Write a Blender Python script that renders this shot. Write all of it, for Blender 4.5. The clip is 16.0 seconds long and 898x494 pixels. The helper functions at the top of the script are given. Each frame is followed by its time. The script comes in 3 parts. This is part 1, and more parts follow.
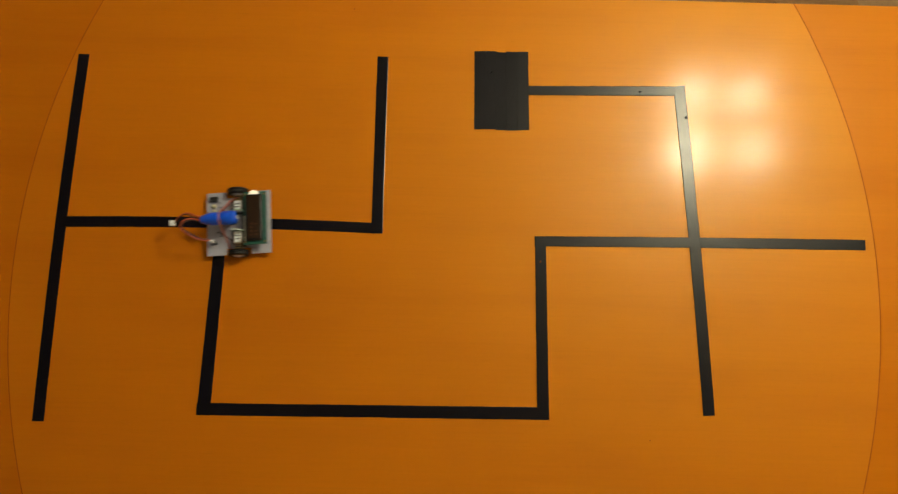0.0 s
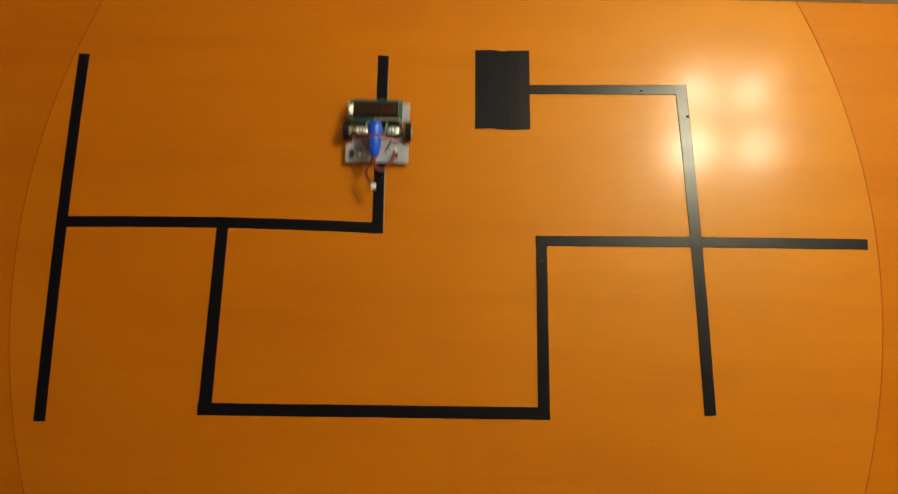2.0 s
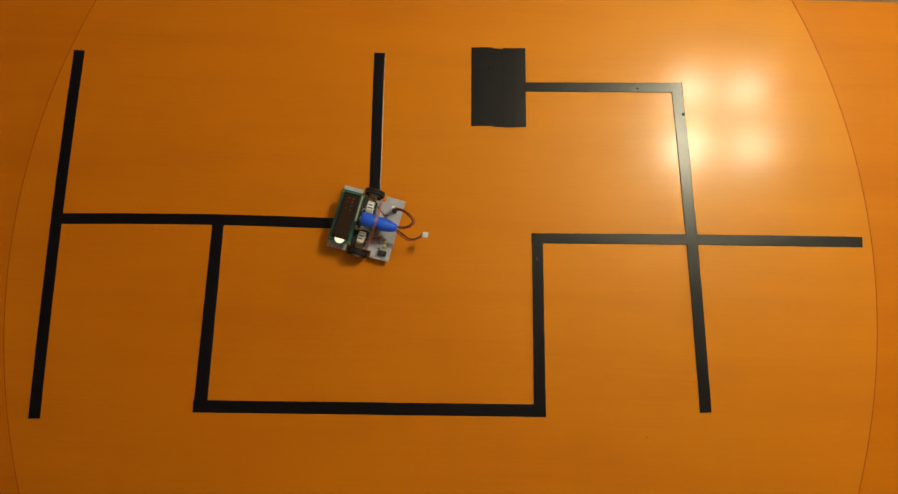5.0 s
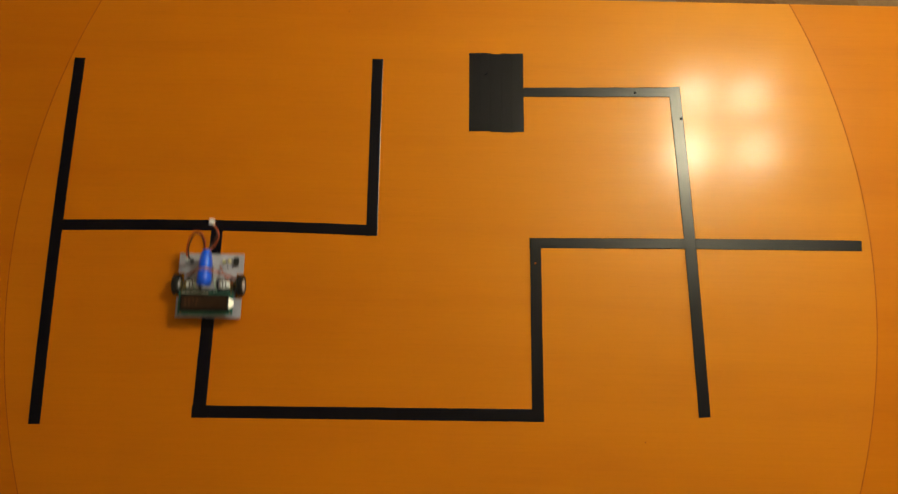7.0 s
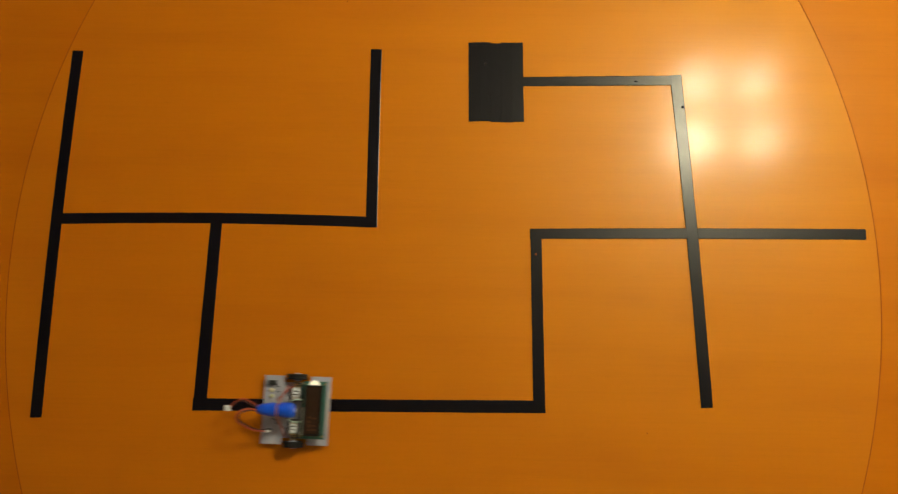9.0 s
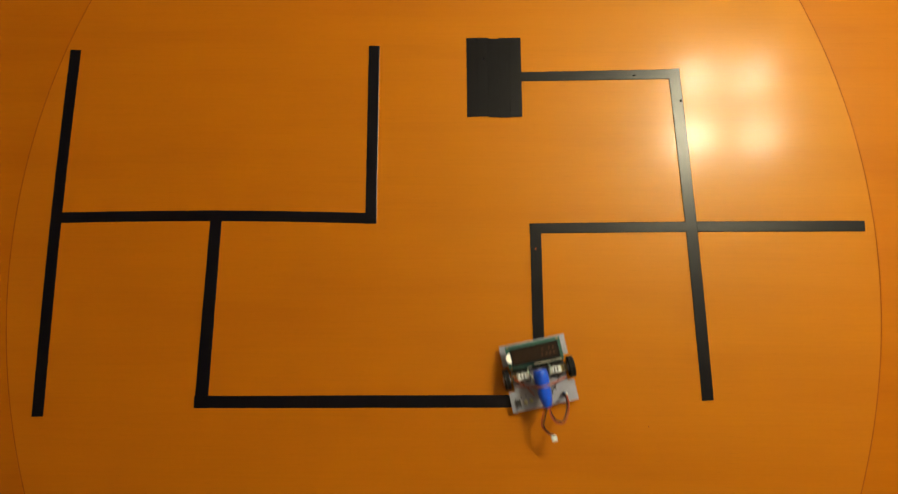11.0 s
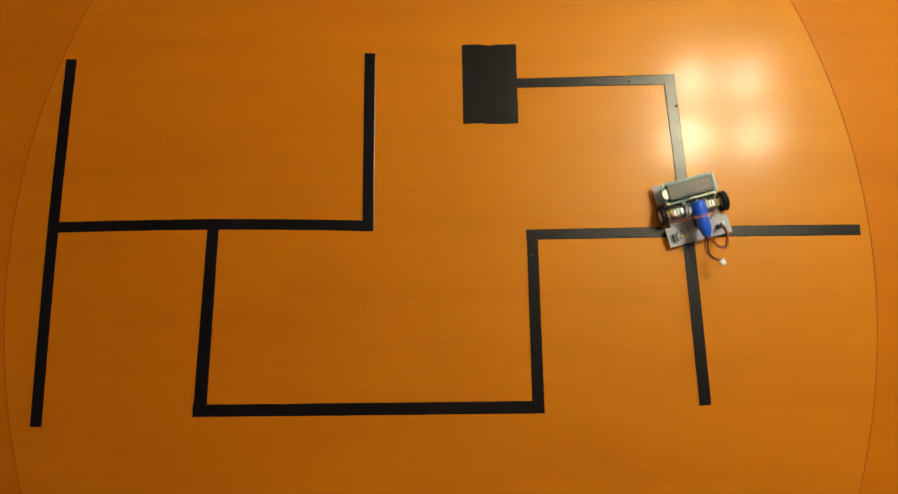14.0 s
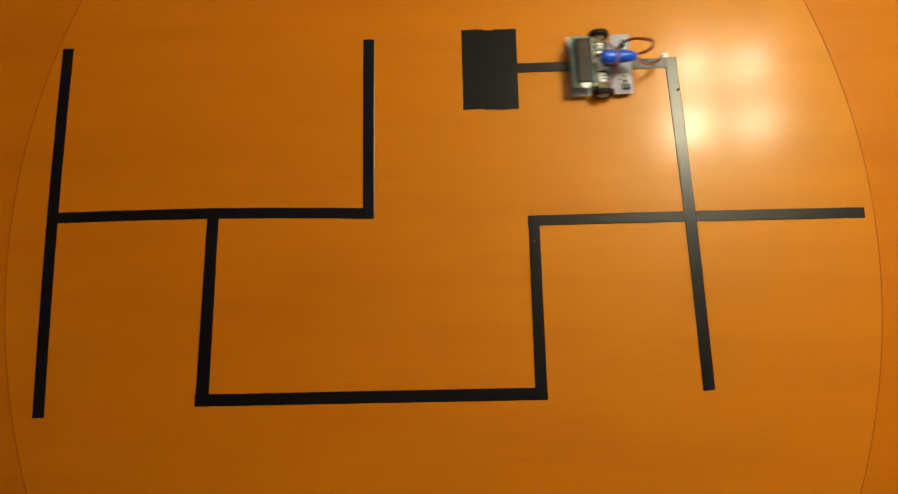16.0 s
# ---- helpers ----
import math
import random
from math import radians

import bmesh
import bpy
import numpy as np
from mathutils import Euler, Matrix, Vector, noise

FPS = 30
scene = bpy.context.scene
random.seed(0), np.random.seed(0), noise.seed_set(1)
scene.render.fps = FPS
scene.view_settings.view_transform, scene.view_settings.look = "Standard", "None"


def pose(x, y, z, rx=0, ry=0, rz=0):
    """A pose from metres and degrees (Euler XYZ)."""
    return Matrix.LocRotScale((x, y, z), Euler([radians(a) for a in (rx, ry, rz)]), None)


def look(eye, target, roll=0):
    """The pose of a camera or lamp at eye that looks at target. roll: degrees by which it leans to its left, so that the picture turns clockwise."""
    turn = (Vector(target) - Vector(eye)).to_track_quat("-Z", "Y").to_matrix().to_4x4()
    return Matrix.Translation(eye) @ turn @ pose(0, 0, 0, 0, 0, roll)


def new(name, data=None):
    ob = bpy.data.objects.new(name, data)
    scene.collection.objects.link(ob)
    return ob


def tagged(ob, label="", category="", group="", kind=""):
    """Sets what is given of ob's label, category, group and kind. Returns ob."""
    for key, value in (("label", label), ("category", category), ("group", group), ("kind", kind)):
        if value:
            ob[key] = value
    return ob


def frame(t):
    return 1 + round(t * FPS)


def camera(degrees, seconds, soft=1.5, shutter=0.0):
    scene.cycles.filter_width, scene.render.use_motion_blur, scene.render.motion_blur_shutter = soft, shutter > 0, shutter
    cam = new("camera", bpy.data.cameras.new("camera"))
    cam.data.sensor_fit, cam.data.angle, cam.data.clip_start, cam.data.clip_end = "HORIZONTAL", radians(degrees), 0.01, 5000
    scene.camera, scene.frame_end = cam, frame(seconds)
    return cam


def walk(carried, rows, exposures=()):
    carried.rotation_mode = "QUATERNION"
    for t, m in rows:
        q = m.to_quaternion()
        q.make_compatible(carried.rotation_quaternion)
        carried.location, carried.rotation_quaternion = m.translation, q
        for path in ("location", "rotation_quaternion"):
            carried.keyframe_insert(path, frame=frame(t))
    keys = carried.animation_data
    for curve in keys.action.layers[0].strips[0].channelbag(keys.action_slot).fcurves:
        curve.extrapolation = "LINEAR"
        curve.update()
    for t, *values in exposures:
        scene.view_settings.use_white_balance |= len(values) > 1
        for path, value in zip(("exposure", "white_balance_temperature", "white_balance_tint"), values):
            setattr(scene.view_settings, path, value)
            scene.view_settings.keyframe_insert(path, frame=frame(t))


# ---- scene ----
cam = camera(60.9, 16.0, soft=1.35, shutter=0.8)
PATH = [
    (0, (-0.004, -0.247, 1.189), (0.002, 0.128, -0.775), 2.3),
    (0.5, (-0.005, -0.251, 1.189), (-0.001, 0.129, -0.774), 1.7),
    (1, (-0.006, -0.252, 1.19), (-0.003, 0.13, -0.773), 1.3),
    (1.5, (-0.003, -0.249, 1.189), (-0.002, 0.134, -0.774), 1.0),
    (2, (-0.001, -0.241, 1.188), (-0.002, 0.124, -0.778), 1.2),
    (2.5, (-0.006, -0.242, 1.186), (0.007, 0.113, -0.782), 3.5),
    (3, (-0.005, -0.245, 1.187), (0.026, 0.105, -0.782), 6.6),
    (3.5, (0.0, -0.246, 1.188), (0.023, 0.113, -0.78), 5.5),
    (4, (-0.002, -0.243, 1.187), (0.012, 0.115, -0.781), 3.9),
    (6.5, (0.006, -0.245, 1.189), (0.012, 0.131, -0.776), 2.2),
    (7, (0.012, -0.246, 1.189), (0.005, 0.133, -0.775), 0.2),
    (7.5, (0.007, -0.241, 1.187), (-0.003, 0.116, -0.781), -0.7),
    (8, (0.009, -0.246, 1.186), (-0.001, 0.112, -0.782), -0.6),
    (8.5, (0.017, -0.239, 1.184), (-0.002, 0.109, -0.785), -2.0),
    (9, (0.023, -0.244, 1.183), (-0.002, 0.111, -0.785), -3.1),
    (11.5, (0.022, -0.25, 1.183), (0.0, 0.101, -0.786), -3.4),
    (12, (0.019, -0.247, 1.184), (-0.001, 0.1, -0.786), -3.3),
    (12.5, (0.01, -0.25, 1.185), (-0.004, 0.105, -0.783), -2.1),
    (13, (0.011, -0.252, 1.187), (0.0, 0.111, -0.78), -1.4),
    (13.5, (0.017, -0.25, 1.188), (0.01, 0.119, -0.778), -0.8),
    (14, (0.022, -0.241, 1.187), (0.007, 0.114, -0.781), -2.5),
    (14.5, (0.015, -0.25, 1.184), (0.014, 0.102, -0.785), -0.7),
    (15, (0.022, -0.252, 1.183), (0.014, 0.097, -0.786), -1.6),
    (15.5, (0.024, -0.247, 1.183), (0.002, 0.093, -0.788), -3.9),
    (16, (0.024, -0.246, 1.179), (0.002, 0.086, -0.794), -4.4),
]
walk(cam, [(t, look(eye, target, roll)) for t, eye, target, roll in PATH])

# ---- light ----
world = bpy.data.worlds.new("world")
scene.world = world
world.use_nodes = True
bg = world.node_tree.nodes["Background"]
bg.inputs["Color"].default_value = (1.0, 0.86, 0.7, 1)
bg.inputs["Strength"].default_value = 0.02
scene.view_settings.exposure = 0.0
LAMP = (1.057, 0.813, 1.65)      # middle of the four globes under the ceiling
BULB_STRENGTH = 134.0
BULB_COLOUR = (1.0, 0.945, 0.66)
TABLE_MID = -0.055              # the table's long axis
EDGE = 0.414                    # its far edge


# ---- materials ----
def material(name, colour, rough=0.5, metal=0.0, coat=0.0, coat_rough=0.1, spec=0.5):
    m = bpy.data.materials.new(name)
    m.use_nodes = True
    b = m.node_tree.nodes["Principled BSDF"]
    b.inputs["Base Color"].default_value = (*colour, 1)
    b.inputs["Roughness"].default_value = rough
    b.inputs["Metallic"].default_value = metal
    b.inputs["Coat Weight"].default_value = coat
    b.inputs["Coat Roughness"].default_value = coat_rough
    b.inputs["Specular IOR Level"].default_value = spec
    return m


def nodes(m):
    t = m.node_tree
    return t, t.nodes["Principled BSDF"]


def add(t, kind, **values):
    n = t.nodes.new(kind)
    for k, v in values.items():
        n.inputs[k].default_value = v
    return n


def coords(t, scale, space="Object"):
    c = t.nodes.new("ShaderNodeTexCoord")
    mp = t.nodes.new("ShaderNodeMapping")
    mp.inputs["Scale"].default_value = scale
    t.links.new(c.outputs[space], mp.inputs["Vector"])
    return mp


def ramp(t, source, stops):
    r = t.nodes.new("ShaderNodeValToRGB")
    e = r.color_ramp.elements
    while len(e) < len(stops):
        e.new(0.5)
    for el, (p, c) in zip(e, stops):
        el.position, el.color = p, (*c, 1)
    t.links.new(source, r.inputs["Fac"])
    return r


def mixed(t, fac, a, b, mode="MIX"):
    n = t.nodes.new("ShaderNodeMix")
    n.data_type, n.blend_type = "RGBA", mode
    if isinstance(fac, float):
        n.inputs["Factor"].default_value = fac
    else:
        t.links.new(fac, n.inputs["Factor"])
    for k, v in (("A", a), ("B", b)):
        sock = [s for s in n.inputs if s.name == k and s.type == "RGBA"][0]
        if isinstance(v, tuple):
            sock.default_value = (*v, 1)
        else:
            t.links.new(v, sock)
    return [s for s in n.outputs if s.type == "RGBA"][0]


def worn(m, colour, amount=0.25, scale=60.0, bump=0.0):
    """Two scales of uneven colour, and a fine relief."""
    t, b = nodes(m)
    n1 = add(t, "ShaderNodeTexNoise", Scale=scale, Detail=5.0)
    n2 = add(t, "ShaderNodeTexNoise", Scale=scale * 6, Detail=3.0)
    mp = coords(t, (1, 1, 1))
    t.links.new(mp.outputs[0], n1.inputs["Vector"])
    t.links.new(mp.outputs[0], n2.inputs["Vector"])
    lo = tuple(c * (1 - amount) for c in colour)
    hi = tuple(min(1, c * (1 + amount)) for c in colour)
    r = ramp(t, n1.outputs["Fac"], [(0.3, lo), (0.7, hi)])
    c = mixed(t, 0.3, r.outputs["Color"], ramp(t, n2.outputs["Fac"], [(0.35, lo), (0.65, hi)]).outputs["Color"])
    t.links.new(c, b.inputs["Base Color"])
    if bump:
        bp = t.nodes.new("ShaderNodeBump")
        bp.inputs["Strength"].default_value = bump
        bp.inputs["Distance"].default_value = 0.0005
        t.links.new(n2.outputs["Fac"], bp.inputs["Height"])
        t.links.new(bp.outputs[0], b.inputs["Normal"])
    return m


def veneer(name, tint, sheen):
    """Orange-lacquered beech veneer, grain along x."""
    m = material(name, (0.55, 0.2, 0.02), 0.54, coat=0.34, coat_rough=0.166, spec=sheen)
    t, b = nodes(m)
    b.inputs["Specular Tint"].default_value = (1.0, 0.86, 0.11, 1)
    wide = coords(t, (1.1, 9.0, 1))
    n1 = add(t, "ShaderNodeTexNoise", Scale=1.6, Detail=6.0, Roughness=0.55, Distortion=0.35)
    t.links.new(wide.outputs[0], n1.inputs["Vector"])
    fine = coords(t, (5.0, 260.0, 1))
    n2 = add(t, "ShaderNodeTexNoise", Scale=1.0, Detail=4.0, Roughness=0.6)
    t.links.new(fine.outputs[0], n2.inputs["Vector"])
    fleck = coords(t, (38.0, 700.0, 1))
    n3 = add(t, "ShaderNodeTexNoise", Scale=1.0, Detail=2.0)
    t.links.new(fleck.outputs[0], n3.inputs["Vector"])
    big = ramp(t, n1.outputs["Fac"], [(0.3, (tint[0] * 0.94, tint[1] * 0.89, tint[2])), (0.5, tint), (0.72, (tint[0] * 1.04, tint[1] * 1.07, tint[2] * 1.2))])
    streak = ramp(t, n2.outputs["Fac"], [(0.3, (0.9, 0.89, 0.86)), (0.55, (1, 1, 1)), (0.75, (1.03, 1.03, 1.03))])
    c = mixed(t, 0.32, big.outputs["Color"], streak.outputs["Color"], "MULTIPLY")
    dash = ramp(t, n3.outputs["Fac"], [(0.27, (0.62, 0.55, 0.5)), (0.36, (1, 1, 1))])
    c = mixed(t, 0.2, c, dash.outputs["Color"], "MULTIPLY")
    t.links.new(c, b.inputs["Base Color"])
    # uneven lacquer
    n4 = add(t, "ShaderNodeTexNoise", Scale=6.0, Detail=3.0)
    t.links.new(coords(t, (1, 3, 1)).outputs[0], n4.inputs["Vector"])
    bp = t.nodes.new("ShaderNodeBump")
    bp.inputs["Strength"].default_value = 0.12
    bp.inputs["Distance"].default_value = 0.0004
    t.links.new(n4.outputs["Fac"], bp.inputs["Height"])
    t.links.new(bp.outputs[0], b.inputs["Coat Normal"])
    return m


def strips(m):
    """Each strip a little glossier or duller than the next."""
    t, b = nodes(m)
    o = t.nodes.new("ShaderNodeObjectInfo")
    k = t.nodes.new("ShaderNodeMapRange")
    k.inputs["To Min"].default_value, k.inputs["To Max"].default_value = 0.185, 0.215
    t.links.new(o.outputs["Random"], k.inputs["Value"])
    n = add(t, "ShaderNodeTexNoise", Scale=45.0, Detail=3.0)
    t.links.new(coords(t, (1, 1, 1)).outputs[0], n.inputs["Vector"])
    j = t.nodes.new("ShaderNodeMath")
    j.operation = "MULTIPLY_ADD"
    j.inputs[1].default_value = 0.09
    t.links.new(n.outputs["Fac"], j.inputs[0])
    t.links.new(k.outputs[0], j.inputs[2])
    t.links.new(j.outputs[0], b.inputs["Roughness"])
    return m


def glow(name, colour, strength):
    m = bpy.data.materials.new(name)
    m.use_nodes = True
    t = m.node_tree
    t.nodes.clear()
    e = t.nodes.new("ShaderNodeEmission")
    e.inputs["Color"].default_value = (*colour, 1)
    e.inputs["Strength"].default_value = strength
    o = t.nodes.new("ShaderNodeOutputMaterial")
    t.links.new(e.outputs[0], o.inputs["Surface"])
    return m


WOOD = (0.580, 0.150, 0.0014)
wood_mid = veneer("orange veneer", WOOD, 0.78)
wood_side = veneer("orange veneer of the side leaves", tuple(c * 0.95 for c in WOOD), 0.40)
seam_dark = worn(material("dark seam", (0.36, 0.086, 0.005), 0.8, spec=0.1), (0.36, 0.086, 0.005))
tape_black = strips(worn(material("black vinyl tape", (0.002, 0.002, 0.006), 0.28, spec=0.30), (0.0018, 0.0018, 0.006), 0.3, 90))
nodes(tape_black)[1].inputs["Specular Tint"].default_value = (1.0, 0.96, 0.92, 1)
speck_dark = worn(material("tar speck", (0.006, 0.006, 0.006), 0.9, spec=0.1), (0.006, 0.006, 0.006))
plaster = worn(material("cream plaster", (0.50, 0.46, 0.41), 0.9), (0.50, 0.46, 0.41), 0.06, 3, 0.2)
ceiling_paint = worn(material("white ceiling paint", (0.70, 0.68, 0.65), 0.9), (0.70, 0.68, 0.65), 0.04, 3, 0.2)
globe_glow = glow("warm lit glass globe", BULB_COLOUR, BULB_STRENGTH)
globe_new = glow("brighter warm lit glass globe", BULB_COLOUR, BULB_STRENGTH * 1.45)
globe_old = glow("duller warm lit glass globe", BULB_COLOUR, BULB_STRENGTH * 0.85)
brass = worn(material("brushed brass", (0.55, 0.38, 0.14), 0.35, 1.0), (0.55, 0.38, 0.14), 0.15, 200)
board_grey = worn(material("bare grey fibreglass board", (0.41, 0.41, 0.50), 0.5, spec=0.4), (0.41, 0.41, 0.50), 0.14, 70, 0.15)
rubber = worn(material("black rubber", (0.008, 0.0078, 0.008), 0.6, spec=0.3), (0.008, 0.0078, 0.008), 0.3, 150, 0.3)
hub_white = worn(material("grey-white plastic hub", (0.6, 0.59, 0.66), 0.4), (0.6, 0.59, 0.66), 0.1, 200)
gold = worn(material("yellow brass gearbox", (0.36, 0.27, 0.12), 0.4, 1.0), (0.36, 0.27, 0.12), 0.2, 300)
steel = worn(material("bright steel can", (0.8, 0.78, 0.75), 0.3, 1.0), (0.8, 0.78, 0.75), 0.12, 300)
white_plastic = worn(material("white plastic", (0.88, 0.92, 1.0), 0.35), (0.88, 0.92, 1.0), 0.04, 200)
lcd_green = worn(material("green circuit board", (0.016, 0.11, 0.085), 0.36, spec=0.6), (0.016, 0.11, 0.085), 0.25, 180)
bezel_black = worn(material("black painted bezel", (0.012, 0.012, 0.012), 0.24, spec=0.25), (0.012, 0.012, 0.012), 0.3, 150)
lcd_glass = worn(material("dark brown display glass", (0.028, 0.014, 0.008), 0.2, spec=0.3), (0.028, 0.014, 0.008), 0.15, 80)
wire_pale = worn(material("pale green wire insulation", (0.55, 0.75, 0.65), 0.4), (0.55, 0.75, 0.65), 0.1, 200)
glyph = worn(material("faint lit amber characters", (0.05, 0.02, 0.01), 0.2, spec=0.3), (0.05, 0.02, 0.01), 0.15, 80)
nodes(glyph)[1].inputs["Emission Color"].default_value = (1.0, 0.34, 0.1, 1)
nodes(glyph)[1].inputs["Emission Strength"].default_value = 0.035
led_warm = glow("lit warm backlight end", (1.0, 0.86, 0.55), 1.1)
battery_blue = worn(material("glossy blue shrink wrap", (0.0, 0.10, 1.0), 0.3, coat=1.0, coat_rough=0.06, spec=0.3), (0.0, 0.10, 1.0), 0.2, 90, 0.2)
band_red = worn(material("dull red rubber band", (0.45, 0.17, 0.15), 0.55), (0.45, 0.17, 0.15), 0.15, 200)
wire_red = worn(material("red wire insulation", (0.42, 0.06, 0.012), 0.4), (0.42, 0.06, 0.012), 0.12, 200)
wire_dark = worn(material("dark brown wire insulation", (0.05, 0.012, 0.008), 0.4), (0.05, 0.012, 0.008), 0.12, 200)
chip_black = worn(material("black epoxy package", (0.015, 0.015, 0.016), 0.45), (0.015, 0.015, 0.016), 0.2, 300)
solder = worn(material("tin solder", (0.75, 0.71, 0.6), 0.35, 0.3), (0.75, 0.71, 0.6), 0.15, 400)
led_yellow = worn(material("milky yellow lens", (0.75, 0.68, 0.4), 0.25), (0.75, 0.68, 0.4), 0.08, 200)
led_green = worn(material("pale green lens", (0.62, 0.62, 0.36), 0.25), (0.62, 0.62, 0.36), 0.08, 200)


def carpet_material():
    m = material("brown carpet with grey and dark patches", (0.3, 0.2, 0.08), 0.95)
    t, b = nodes(m)
    v = add(t, "ShaderNodeTexVoronoi", Scale=4.5)
    t.links.new(coords(t, (1, 1.4, 1)).outputs[0], v.inputs["Vector"])
    r = ramp(t, v.outputs["Color"], [(0.2, (0.16, 0.075, 0.024)), (0.5, (0.28, 0.14, 0.05)), (0.8, (0.34, 0.22, 0.12))])
    n = add(t, "ShaderNodeTexNoise", Scale=400.0, Detail=3.0)
    c = mixed(t, 0.3, r.outputs["Color"], ramp(t, n.outputs["Fac"], [(0.3, (0.18, 0.09, 0.035)), (0.7, (0.34, 0.2, 0.09))]).outputs["Color"])
    t.links.new(c, b.inputs["Base Color"])
    return m


carpet = carpet_material()


# ---- mesh helpers ----
def mesh_object(name, bm, mat, parent=None, smooth=False):
    me = bpy.data.meshes.new(name)
    bm.normal_update()
    bm.to_mesh(me)
    bm.free()
    me.materials.append(mat)
    for p in me.polygons:
        p.use_smooth = smooth
    ob = new(name, me)
    if parent:
        ob.parent = parent
    return ob


def part(name, bm, mat, parent, label="", smooth=False):
    return tagged(mesh_object(name, bm, mat, parent, smooth), label)


def box(bm, x0, x1, y0, y1, z0, z1, bevel=0.0):
    made = bmesh.ops.create_cube(bm, size=1)["verts"]
    for v in made:
        v.co = Vector((x0 + (v.co.x + 0.5) * (x1 - x0), y0 + (v.co.y + 0.5) * (y1 - y0), z0 + (v.co.z + 0.5) * (z1 - z0)))
    if bevel:
        edges = list({e for v in made for e in v.link_edges})
        bmesh.ops.bevel(bm, geom=edges, offset=bevel, segments=2, profile=0.5, affect="EDGES")
    return bm


def boxed(*a, **k):
    return box(bmesh.new(), *a, **k)


def prism(outline, z0, z1, bevel=0.0):
    """An upright prism over a counter-clockwise outline."""
    bm = bmesh.new()
    lo = [bm.verts.new((x, y, z0)) for x, y in outline]
    hi = [bm.verts.new((x, y, z1)) for x, y in outline]
    bm.faces.new(lo[::-1])
    top = bm.faces.new(hi)
    n = len(outline)
    for i in range(n):
        bm.faces.new((lo[i], lo[(i + 1) % n], hi[(i + 1) % n], hi[i]))
    if bevel:
        bmesh.ops.bevel(bm, geom=list(top.edges), offset=bevel, segments=2, profile=0.5, affect="EDGES")
    return bm


def lathe(profile, axis="z", segments=28, centre=(0, 0, 0), bm=None):
    """Turns (radius, height) pairs about an axis; the ends close on it."""
    bm = bm or bmesh.new()
    rings = []
    for r, h in profile:
        ring = []
        for i in range(segments):
            a = 2 * math.pi * i / segments
            p = (r * math.cos(a), r * math.sin(a), h)
            if axis == "y":
                p = (p[1], p[2], p[0])
            elif axis == "x":
                p = (p[2], p[0], p[1])
            ring.append(bm.verts.new(Vector(p) + Vector(centre)))
        rings.append(ring)
    for a, b in zip(rings, rings[1:]):
        for i in range(segments):
            j = (i + 1) % segments
            bm.faces.new((a[i], a[j], b[j], b[i]))
    bm.faces.new(rings[0][::-1])
    bm.faces.new(rings[-1])
    return bm


def tube(points, radius, sides=8, steps=7, bm=None):
    """A wire through the points, smoothed."""
    bm = bm or bmesh.new()
    p = [Vector(q) for q in points]
    p = [2 * p[0] - p[1]] + p + [2 * p[-1] - p[-2]]
    line = []
    for a, b, c, d in zip(p, p[1:], p[2:], p[3:]):
        for k in range(steps):
            u = k / steps
            line.append(0.5 * (2 * b + (c - a) * u + (2 * a - 5 * b + 4 * c - d) * u * u + (3 * b - a - 3 * c + d) * u ** 3))
    line.append(p[-2])
    rings = []
    for i, q in enumerate(line):
        way = (line[min(i + 1, len(line) - 1)] - line[max(i - 1, 0)]).normalized()
        side = way.cross(Vector((0, 0, 1)))
        side = side.normalized() if side.length > 1e-4 else Vector((1, 0, 0))
        up = side.cross(way)
        rings.append([bm.verts.new(q + radius * (math.cos(2 * math.pi * k / sides) * side + math.sin(2 * math.pi * k / sides) * up)) for k in range(sides)])
    for a, b in zip(rings, rings[1:]):
        for k in range(sides):
            j = (k + 1) % sides
            bm.faces.new((a[k], a[j], b[j], b[k]))
    bm.faces.new(rings[0][::-1])
    bm.faces.new(rings[-1])
    bmesh.ops.recalc_face_normals(bm, faces=bm.faces)
    return bm


# ---- the room ----
X0, X1, Y0, Y1, FLOOR, CEILING = -2.3, 2.8, -2.2, 2.5, -0.745, 1.90
tagged(mesh_object("floor", boxed(X0 - 0.1, X1 + 0.1, Y0 - 0.1, Y1 + 0.1, FLOOR - 0.1, FLOOR), carpet),
       "brown carpeted floor with grey and dark patches", "floor", kind="structure")
tagged(mesh_object("ceiling", boxed(X0 - 0.1, X1 + 0.1, Y0 - 0.1, Y1 + 0.1, CEILING, CEILING + 0.1), ceiling_paint),
       "plain off-white painted ceiling", "ceiling", kind="structure")
for name, lims in (("wall_north", (X0 - 0.1, X1 + 0.1, Y1, Y1 + 0.1)), ("wall_south", (X0 - 0.1, X1 + 0.1, Y0 - 0.1, Y0)),
                   ("wall_east", (X1, X1 + 0.1, Y0, Y1)), ("wall_west", (X0 - 0.1, X0, Y0, Y1))):
    tagged(mesh_object(name, boxed(*lims, FLOOR, CEILING), plaster), "plain cream plaster wall", "wall", kind="structure")


